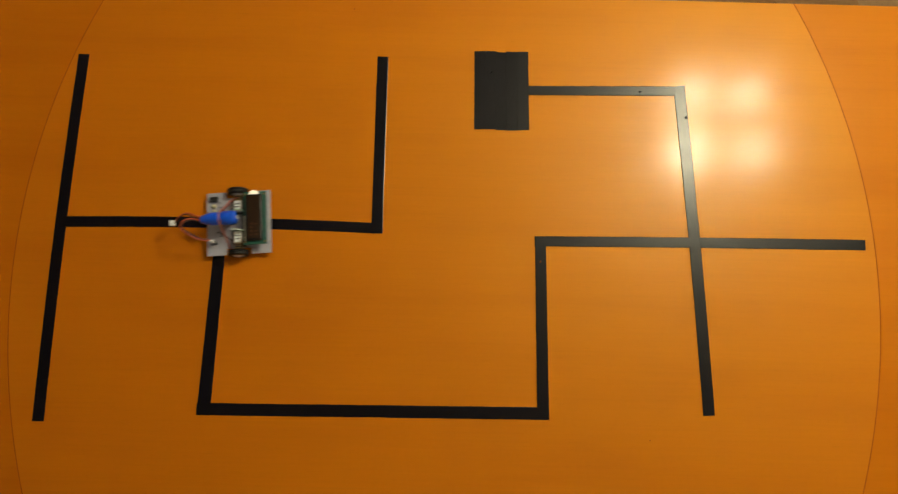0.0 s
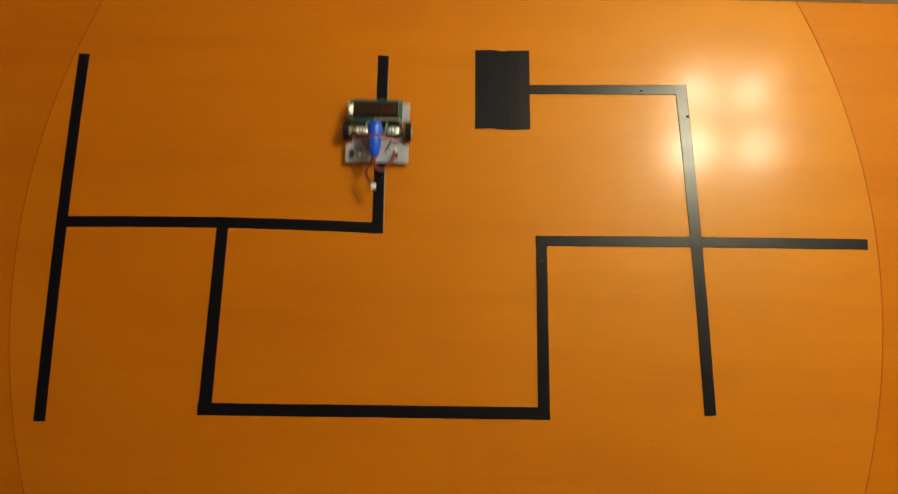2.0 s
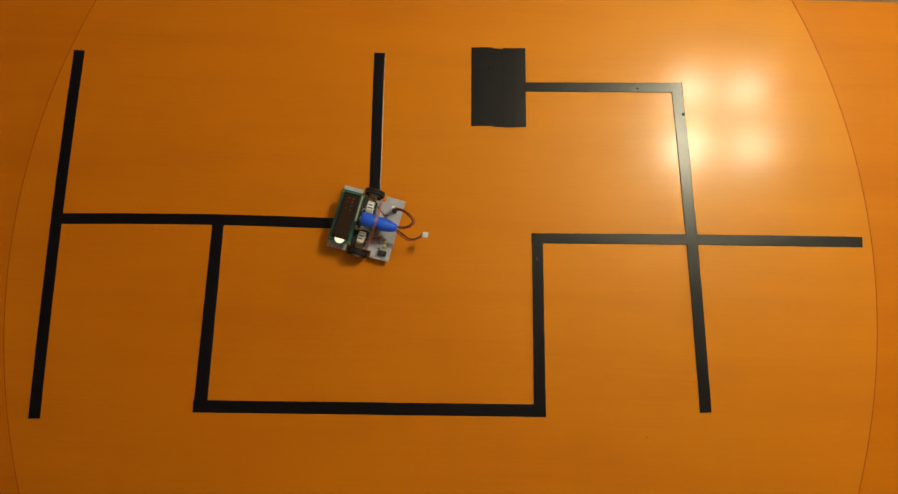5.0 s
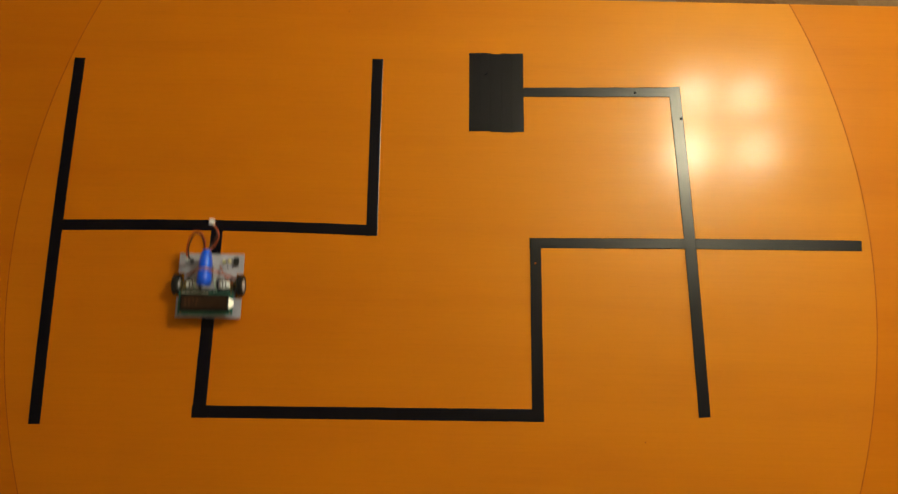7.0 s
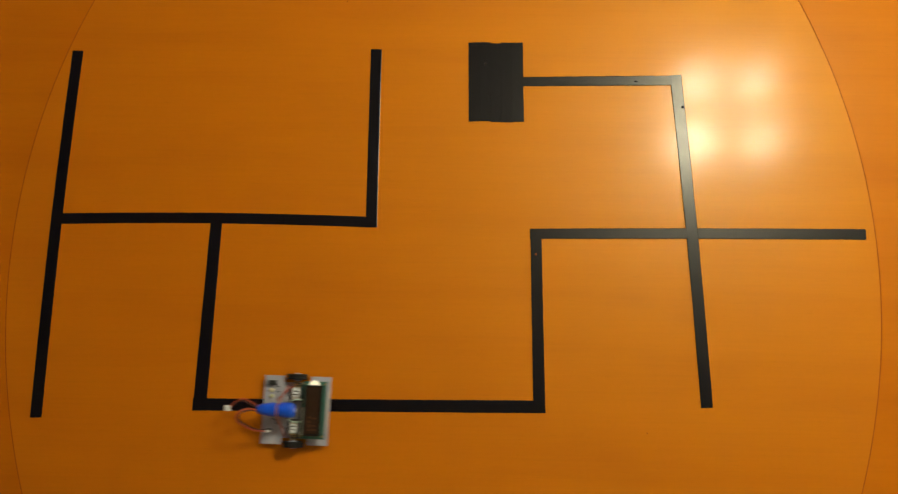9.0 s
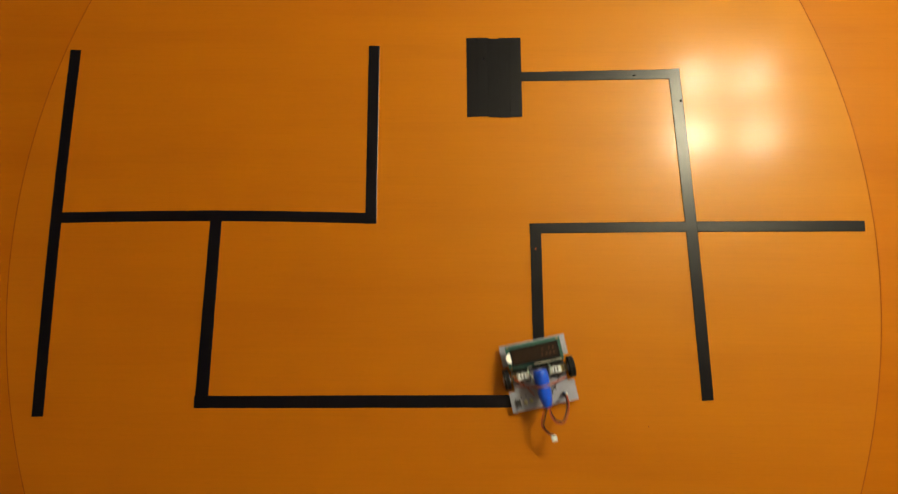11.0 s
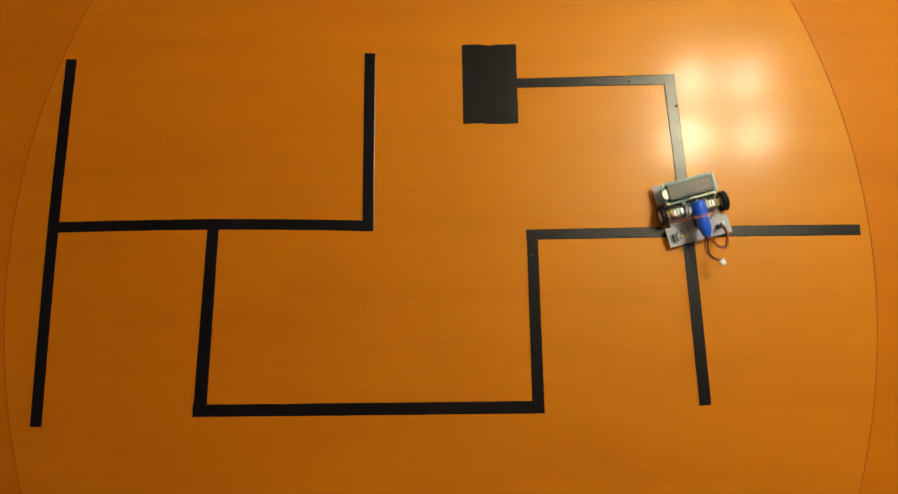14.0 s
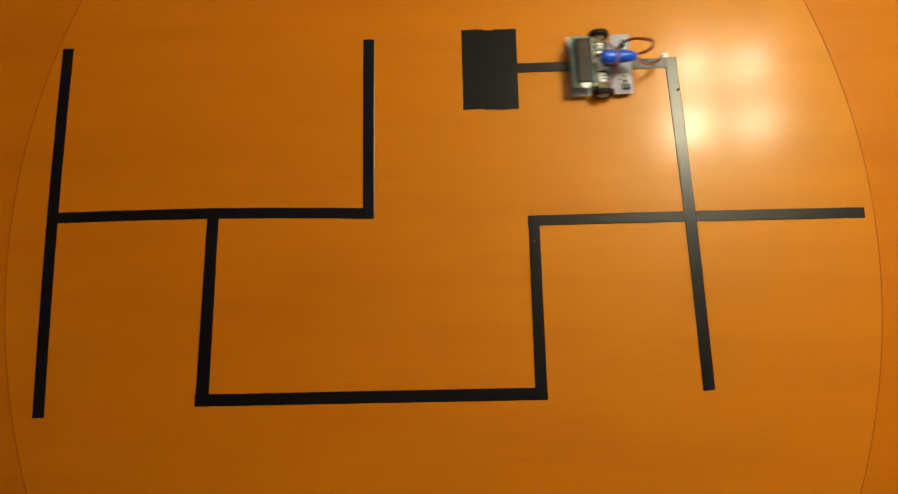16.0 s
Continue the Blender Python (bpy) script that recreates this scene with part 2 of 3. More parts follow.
def ceiling_lamp():
    lamp = new("ceiling_lamp")
    lamp.location = (LAMP[0], LAMP[1], CEILING)
    tagged(lamp, "brass ceiling lamp with four lit round glass globes", "lamp")
    part("canopy", lathe([(0.02, -0.05), (0.07, -0.04), (0.085, -0.012), (0.085, 0)], centre=(0, 0, 0)), brass, lamp, smooth=True)
    drop = LAMP[2] - CEILING
    for dx, dy, lit in ((-0.115, 0.118, globe_glow), (0.108, 0.123, globe_old), (-0.132, -0.118, globe_new), (0.122, -0.113, globe_old)):
        part("arm", tube([(0, 0, -0.04), (dx * 0.5, dy * 0.5, -0.06), (dx, dy, -0.09), (dx, dy, drop + 0.075)], 0.007), brass, lamp, smooth=True)
        part("socket", lathe([(0.012, 0.095), (0.022, 0.09), (0.024, 0.045), (0.02, 0.04)], centre=(dx, dy, drop)), brass, lamp, smooth=True)
        prof = [(max(0.002, 0.062 * math.sin(math.pi * k / 14)), -0.062 * math.cos(math.pi * k / 14)) for k in range(15)]
        part("globe", lathe(prof, centre=(dx, dy, drop)), lit, lamp, "lit frosted glass globe", smooth=True)
    return lamp


ceiling_lamp()


# ---- the table ----
def arc(cx, r, y0, y1, n=60):
    """x over y along a circle round (cx, TABLE_MID), from y0 to y1."""
    s = 1 if r > 0 else -1
    return [(cx + s * math.sqrt(r * r - (y - TABLE_MID) ** 2), y) for y in (y0 + (y1 - y0) * k / n for k in range(n + 1))]


def dining_table():
    table = new("table")
    table.location = (0, 0, 0)
    tagged(table, "large orange-lacquered wooden table with two curved inlaid seams", "table")
    near, half, thick, gap = 2 * TABLE_MID - EDGE, 1.05, 0.03, 0.0009
    right, left = arc(-0.4200, 1.0985, near, EDGE), arc(0.4200, -1.1045, near, EDGE)
    mid = [(x - gap, y) for x, y in right] + [(x + gap, y) for x, y in reversed(left)]
    part("centre_panel", prism(mid, -thick, 0, 0.0005), wood_mid, table, "orange veneer, grain running lengthwise")
    part("side_panel", prism([(half, near), (half, EDGE)] + [(x + gap, y) for x, y in reversed(right)], -thick, 0, 0.0005), wood_side, table)
    part("side_panel", prism([(-half, EDGE), (-half, near)] + [(x - gap, y) for x, y in left], -thick, 0, 0.0005), wood_side, table)
    for line in (right, left):
        part("seam", prism([(x + 0.004, y) for x, y in line] + [(x - 0.004, y) for x, y in reversed(line)], -thick - 0.004, -0.0003), seam_dark, table, "thin dark brown seam")
    for sx in (-1, 1):
        for y in (near + 0.12, EDGE - 0.12):
            x = sx * 0.85
            part("leg", boxed(x - 0.035, x + 0.035, y - 0.035, y + 0.035, FLOOR, -thick, bevel=0.004), wood_side, table)
    return table


dining_table()


# ---- black tape ----
def tape(x0, y0, x1, y1, w0=0.018, w1=0.018, bow=0.0, z=0.0, lip_width=0.0009, label="strip of matt black tape stuck on the table", seed=0):
    """One strip laid between two points, with slightly wavy edges and torn ends."""
    rnd = random.Random(seed)
    a, b = Vector((x0, y0)), Vector((x1, y1))
    along = (b - a).normalized()
    side = Vector((-along.y, along.x))
    n = max(4, int((b - a).length / 0.012))
    up, down = [], []
    for k in range(n + 1):
        u = k / n
        w = (w0 + (w1 - w0) * u) / 2
        sway = bow * math.sin(math.pi * u) + 0.00025 * noise.noise((u * 9, seed, 0))
        p = a + (b - a) * u
        if k in (0, n):
            p = p + along * rnd.uniform(-0.0004, 0.0004)
        up.append(p + side * (w + sway + rnd.uniform(-0.00012, 0.00012)))
        down.append(p - side * (w - sway + rnd.uniform(-0.00012, 0.00012)))
    up[0] = up[0] + along * rnd.uniform(-0.0008, 0.0008)
    up[-1] = up[-1] + along * rnd.uniform(-0.0008, 0.0008)
    bm = bmesh.new()
    lo = [(bm.verts.new((p.x, p.y, z)), bm.verts.new((q.x, q.y, z))) for p, q in zip(up, down)]
    lip = side * lip_width
    hi = [(bm.verts.new((p.x - lip.x, p.y - lip.y, z + 0.00028)), bm.verts.new((q.x + lip.x, q.y + lip.y, z + 0.00028))) for p, q in zip(up, down)]
    for i in range(n):
        bm.faces.new((hi[i][0], hi[i][1], hi[i + 1][1], hi[i + 1][0]))
        bm.faces.new((hi[i][0], hi[i + 1][0], lo[i + 1][0], lo[i][0]))
        bm.faces.new((hi[i + 1][1], hi[i][1], lo[i][1], lo[i + 1][1]))
    bm.faces.new((hi[0][1], hi[0][0], lo[0][0], lo[0][1]))
    bm.faces.new((hi[n][0], hi[n][1], lo[n][1], lo[n][0]))
    bmesh.ops.recalc_face_normals(bm, faces=bm.faces)
    ob = mesh_object("tape_strip", bm, tape_black)
    return tagged(ob, label, "tape", "tape track")


LAP = 0.0003
tape(-0.613, 0.2905, -0.616, -0.304, bow=-0.0032, z=0.0001, label="long strip of black tape ending at both table sides", seed=1)
tape(-0.612, 0.0060, -0.107, 0.0075, 0.0172, 0.0172, bow=0.0036, z=0.0001 + LAP, seed=2)
tape(-0.1175, 0.299, -0.1155, -0.001, z=0.0001 + 2 * LAP, seed=3)
tape(-0.362, 0.006, -0.3675, -0.289, 0.0185, 0.0205, z=0.0001, seed=4)
tape(-0.378, -0.280, 0.158, -0.2745, 0.0182, 0.0188, z=0.0001 + LAP, seed=5)
tape(0.1445, 0.0, 0.149, -0.284, 0.0172, 0.0182, z=0.0001 + 2 * LAP, seed=6)
tape(0.1355, -0.0075, 0.6615, -0.0007, 0.0165, 0.0172, bow=0.0009, z=0.0001 + LAP, seed=7)
tape(0.3735, 0.260, 0.402, -0.272, 0.0188, 0.0180, bow=0.0023, z=0.0001 + 2 * LAP, label="long strip of black tape crossing another strip", seed=8)
tape(0.124, 0.246, 0.376, 0.2515, 0.0162, 0.0170, z=0.0001 + LAP, seed=9)
for k in range(5):
    w = 0.0192
    x = 0.0435 + k * 0.0176
    tape(x + 0.0003, 0.3135 + 0.0007 * math.sin(k * 2.3), x + 0.0023, 0.1765 + 0.0007 * math.sin(k * 1.7), w, w, z=0.0001 + LAP * k, lip_width=0.0003,
         label="short strip of black tape in a filled stop block", seed=20 + k)

bm = lathe([(0.0007, 0.0), (0.0021, 0.0003), (0.0018, 0.0009), (0.0005, 0.0013)], segments=12)
for v in bm.verts:
    v.co.y *= 1.3
speck = mesh_object("tar_speck", bm, speck_dark, smooth=True)
speck.location = (0.3828, 0.2055, 0.0010)
tagged(speck, "tiny dark speck stuck on the black tape", "speck")
bm = lathe([(0.0006, 0.0), (0.0013, 0.0002), (0.0010, 0.0005), (0.0004, 0.0007)], segments=10)
for v in bm.verts:
    v.co.x *= 2.2
smear = mesh_object("tar_speck", bm, speck_dark, smooth=True)
smear.location = (0.3085, 0.2485, 0.0006)
tagged(smear, "thin dark smear on the short black tape", "speck")
bm = lathe([(0.0005, 0.0), (0.0012, 0.0002), (0.0009, 0.0006), (0.0003, 0.0008)], segments=10)
for v in bm.verts:
    v.co.y *= 1.6
crumb = mesh_object("crumb", bm, seam_dark, smooth=True)
crumb.location = (0.1445, -0.040, 0.0009)
tagged(crumb, "small brown crumb lying on the black tape", "crumb")

for x, y, long in ((-0.169, 0.384, 1.8), (0.311, -0.311, 1.5)):
    bm = lathe([(0.0004, 0.0), (0.0009, 0.0001), (0.0006, 0.0003), (0.0002, 0.0004)], segments=8)
    for v in bm.verts:
        v.co.y *= long
    fleck = mesh_object("crumb", bm, seam_dark, smooth=True)
    fleck.location = (x, y, 0.0)
    tagged(fleck, "tiny brown crumb lying on the orange table", "crumb")


# ---- the robot: x forward, y to its left ----
def chassis_outline():
    L, W, waist = 0.0500, 0.0505, 0.0405
    return [(-L, -W), (-0.0195, -W), (-0.0195, -waist), (0.0195, -waist), (0.0195, -W), (L, -W),
            (L, W), (0.0195, W), (0.0195, waist), (-0.0195, waist), (-0.0195, W), (-L, W)]


def robot():
    bot = new("robot_car")
    tagged(bot, "small two-wheeled robot car with display and blue battery", "robot")
    top = 0.0116
    part("chassis", prism(chassis_outline(), top - 0.0016, top, 0.0002), board_grey, bot, "notched bare grey circuit board plate")
    wheels = []
    for s in (1, -1):
        # hub and tyre turn together
        prof = [(0.0030, -0.0058), (0.0046, -0.0054), (0.0050, -0.0041), (0.0090, -0.0040), (0.0092, 0.0040), (0.0050, 0.0041), (0.0046, 0.0054), (0.0030, 0.0058)]
        wheel = part("wheel", lathe(prof, "y"), hub_white, bot, "grey-white plastic hub")
        bm = bmesh.new()
        for k in range(6):
            a = 2 * math.pi * k / 6
            lathe([(0.0012, -0.0043), (0.0012, 0.0043)], "y", 8, (0.0068 * math.cos(a), 0, 0.0068 * math.sin(a)), bm)
        part("hub_hole", bm, chip_black, wheel)
        tread = [(0.0088, -0.0038), (0.0094, -0.0043), (0.0150, -0.0042), (0.0160, -0.0030), (0.0160, -0.0012), (0.0155, -0.0008), (0.0155, 0.0008), (0.0160, 0.0012),
                 (0.0160, 0.0030), (0.0150, 0.0042), (0.0094, 0.0043), (0.0088, 0.0038)]
        part("tyre", lathe(tread, "y", 36), rubber, wheel, "black rubber tyre", smooth=False)
        wheel.location = (0.0, s * 0.0495, 0.016)
        wheels.append(wheel)
        # gear motor lying across the board
        y = lambda a, b: (min(s * a, s * b), max(s * a, s * b))
        motor = part("gear_motor", boxed(-0.0062, 0.0062, *y(0.0150, 0.0345), 0.0112, 0.0210, bevel=0.002), steel, bot, "bright steel motor can")
        part("gearbox", boxed(-0.0052, 0.0052, *y(0.0350, 0.0420), 0.0114, 0.0206, bevel=0.0006), chip_black, motor, "dark gear train")
        for a in (0.0375, 0.0410):
            part("gear_plate", boxed(-0.006, 0.006, *y(a, a + 0.0014), 0.0112, 0.0214, bevel=0.0003), gold, motor)
        part("gear_plate", boxed(-0.0062, 0.0062, *y(0.0345, 0.0362), 0.0110, 0.0216, bevel=0.0004), gold, motor)
        part("shaft", lathe([(0.0015, 0), (0.0015, 0.0075)], "y", 12, (0, 0.0425 if s > 0 else -0.05, 0.016)), steel, motor, smooth=True)
        part("bracket", box(box(box(bmesh.new(), -0.0060, 0.0060, *y(0.0215, 0.0310), 0.0116, 0.0136, 0.0005),
                                -0.0050, 0.0050, *y(0.0200, 0.0330), 0.0214, 0.0232, 0.0005), -0.0048, 0.0048, *y(0.0202, 0.0328), 0.0130, 0.0218), white_plastic, motor, "white plastic motor bracket")
        bm = bmesh.new()
        for dx in (-0.0074, 0.0069):
            lathe([(0.0009, 0.0198), (0.0009, 0.0206), (0.0005, 0.0209)], "z", 10, (dx, s * 0.0238, 0), bm)
        part("screw", bm, steel, motor)
        # black blocks before and behind the can
        part("motor_side_block", box(boxed(-0.0088, -0.0063, *y(0.0140, 0.0350), 0.0116, 0.0198, bevel=0.0006), 0.0063, 0.0075, *y(0.0140, 0.0350), 0.0116, 0.0198, bevel=0.0004), chip_black, motor, "black blocks along both sides of the motor")
        for k, (a, b) in enumerate(((0.0225, 0.0240), (0.0272, 0.0288))):
            part("slot", boxed(-0.0045 + 0.002 * k, 0.0035, *y(a, b), 0.0228, 0.0234), chip_black, motor)
        part("end_cap", boxed(-0.0058, 0.0058, *y(0.0132, 0.0150), 0.0114, 0.0210, bevel=0.001), chip_black, motor, "black motor end cap")
    # display standing over the front bar
    zl, lx, ly = 0.0305, 0.0295, 0.0020
    lcd = part("display", boxed(lx - 0.0172, lx + 0.018, ly - 0.0420, ly + 0.0415, zl, zl + 0.0016, bevel=0.0003), lcd_green, bot, "green display board")
    part("bezel", boxed(lx - 0.0128, lx + 0.0128, ly - 0.0370, ly + 0.0360, zl + 0.0016, zl + 0.0086, bevel=0.0012), bezel_black, lcd, "black metal bezel")
    part("glass", boxed(lx - 0.0098, lx + 0.0098, ly - 0.0340, ly + 0.0338, zl + 0.0086, zl + 0.0090, bevel=0.0002), lcd_glass, lcd, "dark brown display glass")
    dome = [(lx + 0.0074 * math.cos(math.pi * k / 12), ly + 0.0362 + 0.0068 * math.sin(math.pi * k / 12)) for k in range(13)]
    part("backlight_end", prism(dome, zl + 0.0016, zl + 0.0078, 0.0014), led_warm, lcd, "lit warm white backlight end")
    for x0, y0, long in ((-0.0052, -0.0300, 0.0030), (-0.0050, -0.0245, 0.0036), (-0.0052, -0.0180, 0.0026), (-0.0052, -0.0120, 0.0030), (0.0022, -0.0295, 0.0026), (0.0024, -0.0235, 0.0020), (0.0022, -0.0130, 0.0022)):
        part("character", boxed(lx + x0, lx + x0 + 0.0026, ly + y0, ly + y0 + long, zl + 0.0090, zl + 0.00915), glyph, lcd, "faint amber bar on the display")
    for sx in (-1, 1):
        for sy in (-1, 1):
            part("mounting_hole", lathe([(0.0017, zl + 0.0016), (0.0015, zl + 0.00175)], "z", 12, (lx + sx * 0.0158, ly + sy * 0.0378, 0)), gold, lcd)
    # row of pins at the rear edge, carrying the display on the board
    for k in range(16):
        yk = ly - 0.0360 + k * 0.00254
        bm = boxed(lx - 0.0155, lx - 0.0149, yk - 0.0003, yk + 0.0003, 0.0100, zl + 0.0025)
        lathe([(0.00120, zl + 0.0016), (0.0012, zl + 0.0032), (0.0009, zl + 0.0046)], "z", 8, (lx - 0.0152, yk, 0), bm)
        part("pin", bm, solder, lcd)
    part("pin_housing", boxed(lx - 0.0175, lx - 0.0145, ly - 0.0375, ly + 0.0040, zl - 0.0026, zl), chip_black, lcd)
    part("socket", boxed(lx - 0.0175, lx - 0.0145, ly - 0.0375, ly + 0.0040, top, top + 0.0085), chip_black, bot)
    # soldered joints and chips along the front bar
    for k in range(17):
        yk = -0.030 + k * 0.0036
        part("solder_joint", lathe([(0.0011, top), (0.0009, top + 0.0006), (0.0003, top + 0.0012)], "z", 8, (0.0468, yk, 0)), solder, bot)
    part("chip", boxed(0.022, 0.0290, -0.017, 0.018, top, top + 0.0042, bevel=0.0006), chip_black, bot, "black socketed chip")
    # small electronics between the motors
    part("coil", lathe([(0.0042, top), (0.0048, top + 0.001), (0.0048, top + 0.0058), (0.0036, top + 0.0062)], "z", 16, (0.0135, -0.009, 0)), chip_black, bot)
    part("capacitor", lathe([(0.0032, top), (0.0032, top + 0.0100), (0.0028, top + 0.0106)], "z", 16, (0.0125, 0.0115, 0)), steel, bot, "small silver capacitor", smooth=True)
    # battery lying lengthwise over the motors, tail end tapered
    bat = bmesh.new()
    sections = [(0.0050, 0.0060, 0.0060), (0.0044, 0.0092, 0.0094), (0.0022, 0.0107, 0.0110), (-0.003, 0.0112, 0.0116), (-0.0135, 0.0111, 0.0115), (-0.0185, 0.0099, 0.0108),
                (-0.0205, 0.0088, 0.0101), (-0.0225, 0.0096, 0.0104), (-0.028, 0.0105, 0.0108), (-0.037, 0.0095, 0.0100), (-0.0440, 0.0079, 0.0082), (-0.0495, 0.0060, 0.0060), (-0.0515, 0.0038, 0.0036)]
    rings = []
    for x, ry, rz in sections:
        zc = 0.0440 + (x + 0.02) * 0.05
        rings.append([bat.verts.new((x, 0.0010 + ry * math.cos(2 * math.pi * k / 28), zc + rz * math.sin(2 * math.pi * k / 28))) for k in range(28)])
    for a, b in zip(rings, rings[1:]):
        for k in range(28):
            j = (k + 1) % 28
            bat.faces.new((a[k], a[j], b[j], b[k]))
    bat.faces.new(rings[0][::-1])
    bat.faces.new(rings[-1])
    bmesh.ops.recalc_face_normals(bat, faces=bat.faces)
    battery = part("battery", bat, battery_blue, bot, "blue shrink-wrapped cylindrical battery", smooth=True)
    part("contact", lathe([(0.0030, 0), (0.0030, 0.0012), (0.0022, 0.0016)], "x", 16, (0.0049, 0.0010, 0.0458)), white_plastic, battery, "white front cap", smooth=True)
    part("spacer", boxed(-0.030, -0.006, -0.0030, 0.0040, top, 0.0345, bevel=0.001), chip_black, battery, "black foam block under the battery")
    # band that ties it down
    bandp = [(-0.0120, 0.0405, 0.0118), (-0.0170, 0.0250, 0.0300), (-0.0205, 0.0100, 0.0505), (-0.0212, 0.0010, 0.0558), (-0.0210, -0.0085, 0.0505), (-0.0180, -0.0250, 0.0300), (-0.0150, -0.0405, 0.0118)]
    for k in range(3):
        strand = [(x + 0.0017 * k - 0.02 * k * abs(y), y, z + 0.0001 * k - 0.0015) for x, y, z in bandp]
        part("rubber_band", tube(strand, 0.00055), band_red, bot, "dull pink rubber band", smooth=True)
    # battery lead with its loose white plug
    swing = part("battery_lead", tube([(0, 0.002, 0), (-0.010, 0.007, -0.006), (-0.024, 0.0125, -0.004), (-0.036, 0.0075, -0.005), (-0.043, -0.0005, -0.006)], 0.00115), wire_red, bot, "red battery wire", smooth=True)
    part("wire", tube([(0, -0.001, 0), (-0.011, 0.004, -0.003), (-0.025, 0.010, -0.002), (-0.036, 0.0053, -0.004), (-0.0425, -0.0025, -0.006)], 0.00115), wire_dark, swing, "dark battery wire", smooth=True)
    plug = boxed(-0.0505, -0.0420, -0.0055, 0.0027, -0.0090, -0.0025, bevel=0.0009)
    box(plug, -0.0490, -0.0445, -0.0030, 0.0002, -0.0026, -0.0012, bevel=0.0003)
    part("plug", plug, white_plastic, swing, "white plastic plug")
    # supply loop standing up behind the battery, to the jumper post
    part("lead", tube([(-0.050, -0.001, 0.044), (-0.062, 0.001, 0.054), (-0.073, -0.004, 0.060), (-0.076, -0.014, 0.059), (-0.067, -0.023, 0.053), (-0.053, -0.0295, 0.043), (-0.0395, -0.031, 0.035)], 0.00115), wire_red, bot, "red supply wire", smooth=True)
    part("lead", tube([(-0.050, -0.002, 0.042), (-0.060, -0.001, 0.052), (-0.0705, -0.005, 0.058), (-0.073, -0.014, 0.057), (-0.064, -0.0215, 0.051), (-0.051, -0.028, 0.041), (-0.0385, -0.029, 0.031)], 0.00115), wire_dark, bot, "dark supply wire", smooth=True)
    # red motor wires over the board
    for s in (1, -1):
        part("motor_wire", tube([(-0.030, s * 0.014, top + 0.001), (-0.022, s * 0.020, 0.020), (-0.012, s * 0.027, 0.025), (-0.004, s * 0.036, 0.0235), (0.002, s * 0.0405, 0.018)], 0.0008), wire_red if s > 0 else wire_dark, bot, smooth=True)
    # standing jumper on the rear bar, robot's right
    post = part("jumper_post", box(boxed(-0.0410, -0.0345, -0.0335, -0.0275, top, 0.0200, bevel=0.0005), -0.0395, -0.0360, -0.0325, -0.0285, 0.0195, 0.0335, 0.0006), chip_black, bot, "black plug standing on its socket")
    part("cap", boxed(-0.0392, -0.0340, -0.0328, -0.0296, 0.0215, 0.0362, bevel=0.0007), white_plastic, post, "white plug body")
    # black strip for sockets and display shade, pale wires in front of the motors
    # widened past the sockets to paint in the shade behind the display
    part("socket_shade_strip", boxed(0.0072, 0.0132, -0.0395, 0.0395, top, top + 0.0098, bevel=0.0004), chip_black, bot, "black socket strip that also stands in for shade")
    for s in (1, -1):
        part("jumper_wire", tube([(0.0110, s * 0.0150, top + 0.008), (0.0070, s * 0.0165, 0.034), (-0.001, s * 0.0150, 0.038), (-0.007, s * 0.0130, 0.030), (-0.010, s * 0.0120, top)], 0.0009), wire_pale, bot, "thin pale green wire", smooth=True)
    # sensor plug and two lenses on the rear bar, robot's left
    plug = part("header", boxed(-0.0440, -0.0315, 0.0360, 0.0432, top, top + 0.0058, bevel=0.0004), chip_black, bot, "black two-row header")
    part("led", lathe([(0.0031, top), (0.0031, top + 0.0030), (0.0022, top + 0.0048), (0.0006, top + 0.0056)], "z", 16, (-0.0385, 0.0285, 0)), led_yellow, bot, "milky yellow light", smooth=True)
    part("led", lathe([(0.0031, top), (0.0031, top + 0.0030), (0.0022, top + 0.0048), (0.0006, top + 0.0056)], "z", 16, (-0.0378, 0.0200, 0)), led_green, bot, "small pale green light", smooth=True)
    for x, y in ((-0.029, 0.026), (-0.028, -0.020), (-0.033, -0.014), (-0.030, 0.034), (-0.012, -0.012)):
        part("resistor", boxed(x - 0.0016, x + 0.0016, y - 0.0008, y + 0.0008, top, top + 0.0007), chip_black, bot)
    return bot, wheels, swing


bot, wheels, swing = robot()


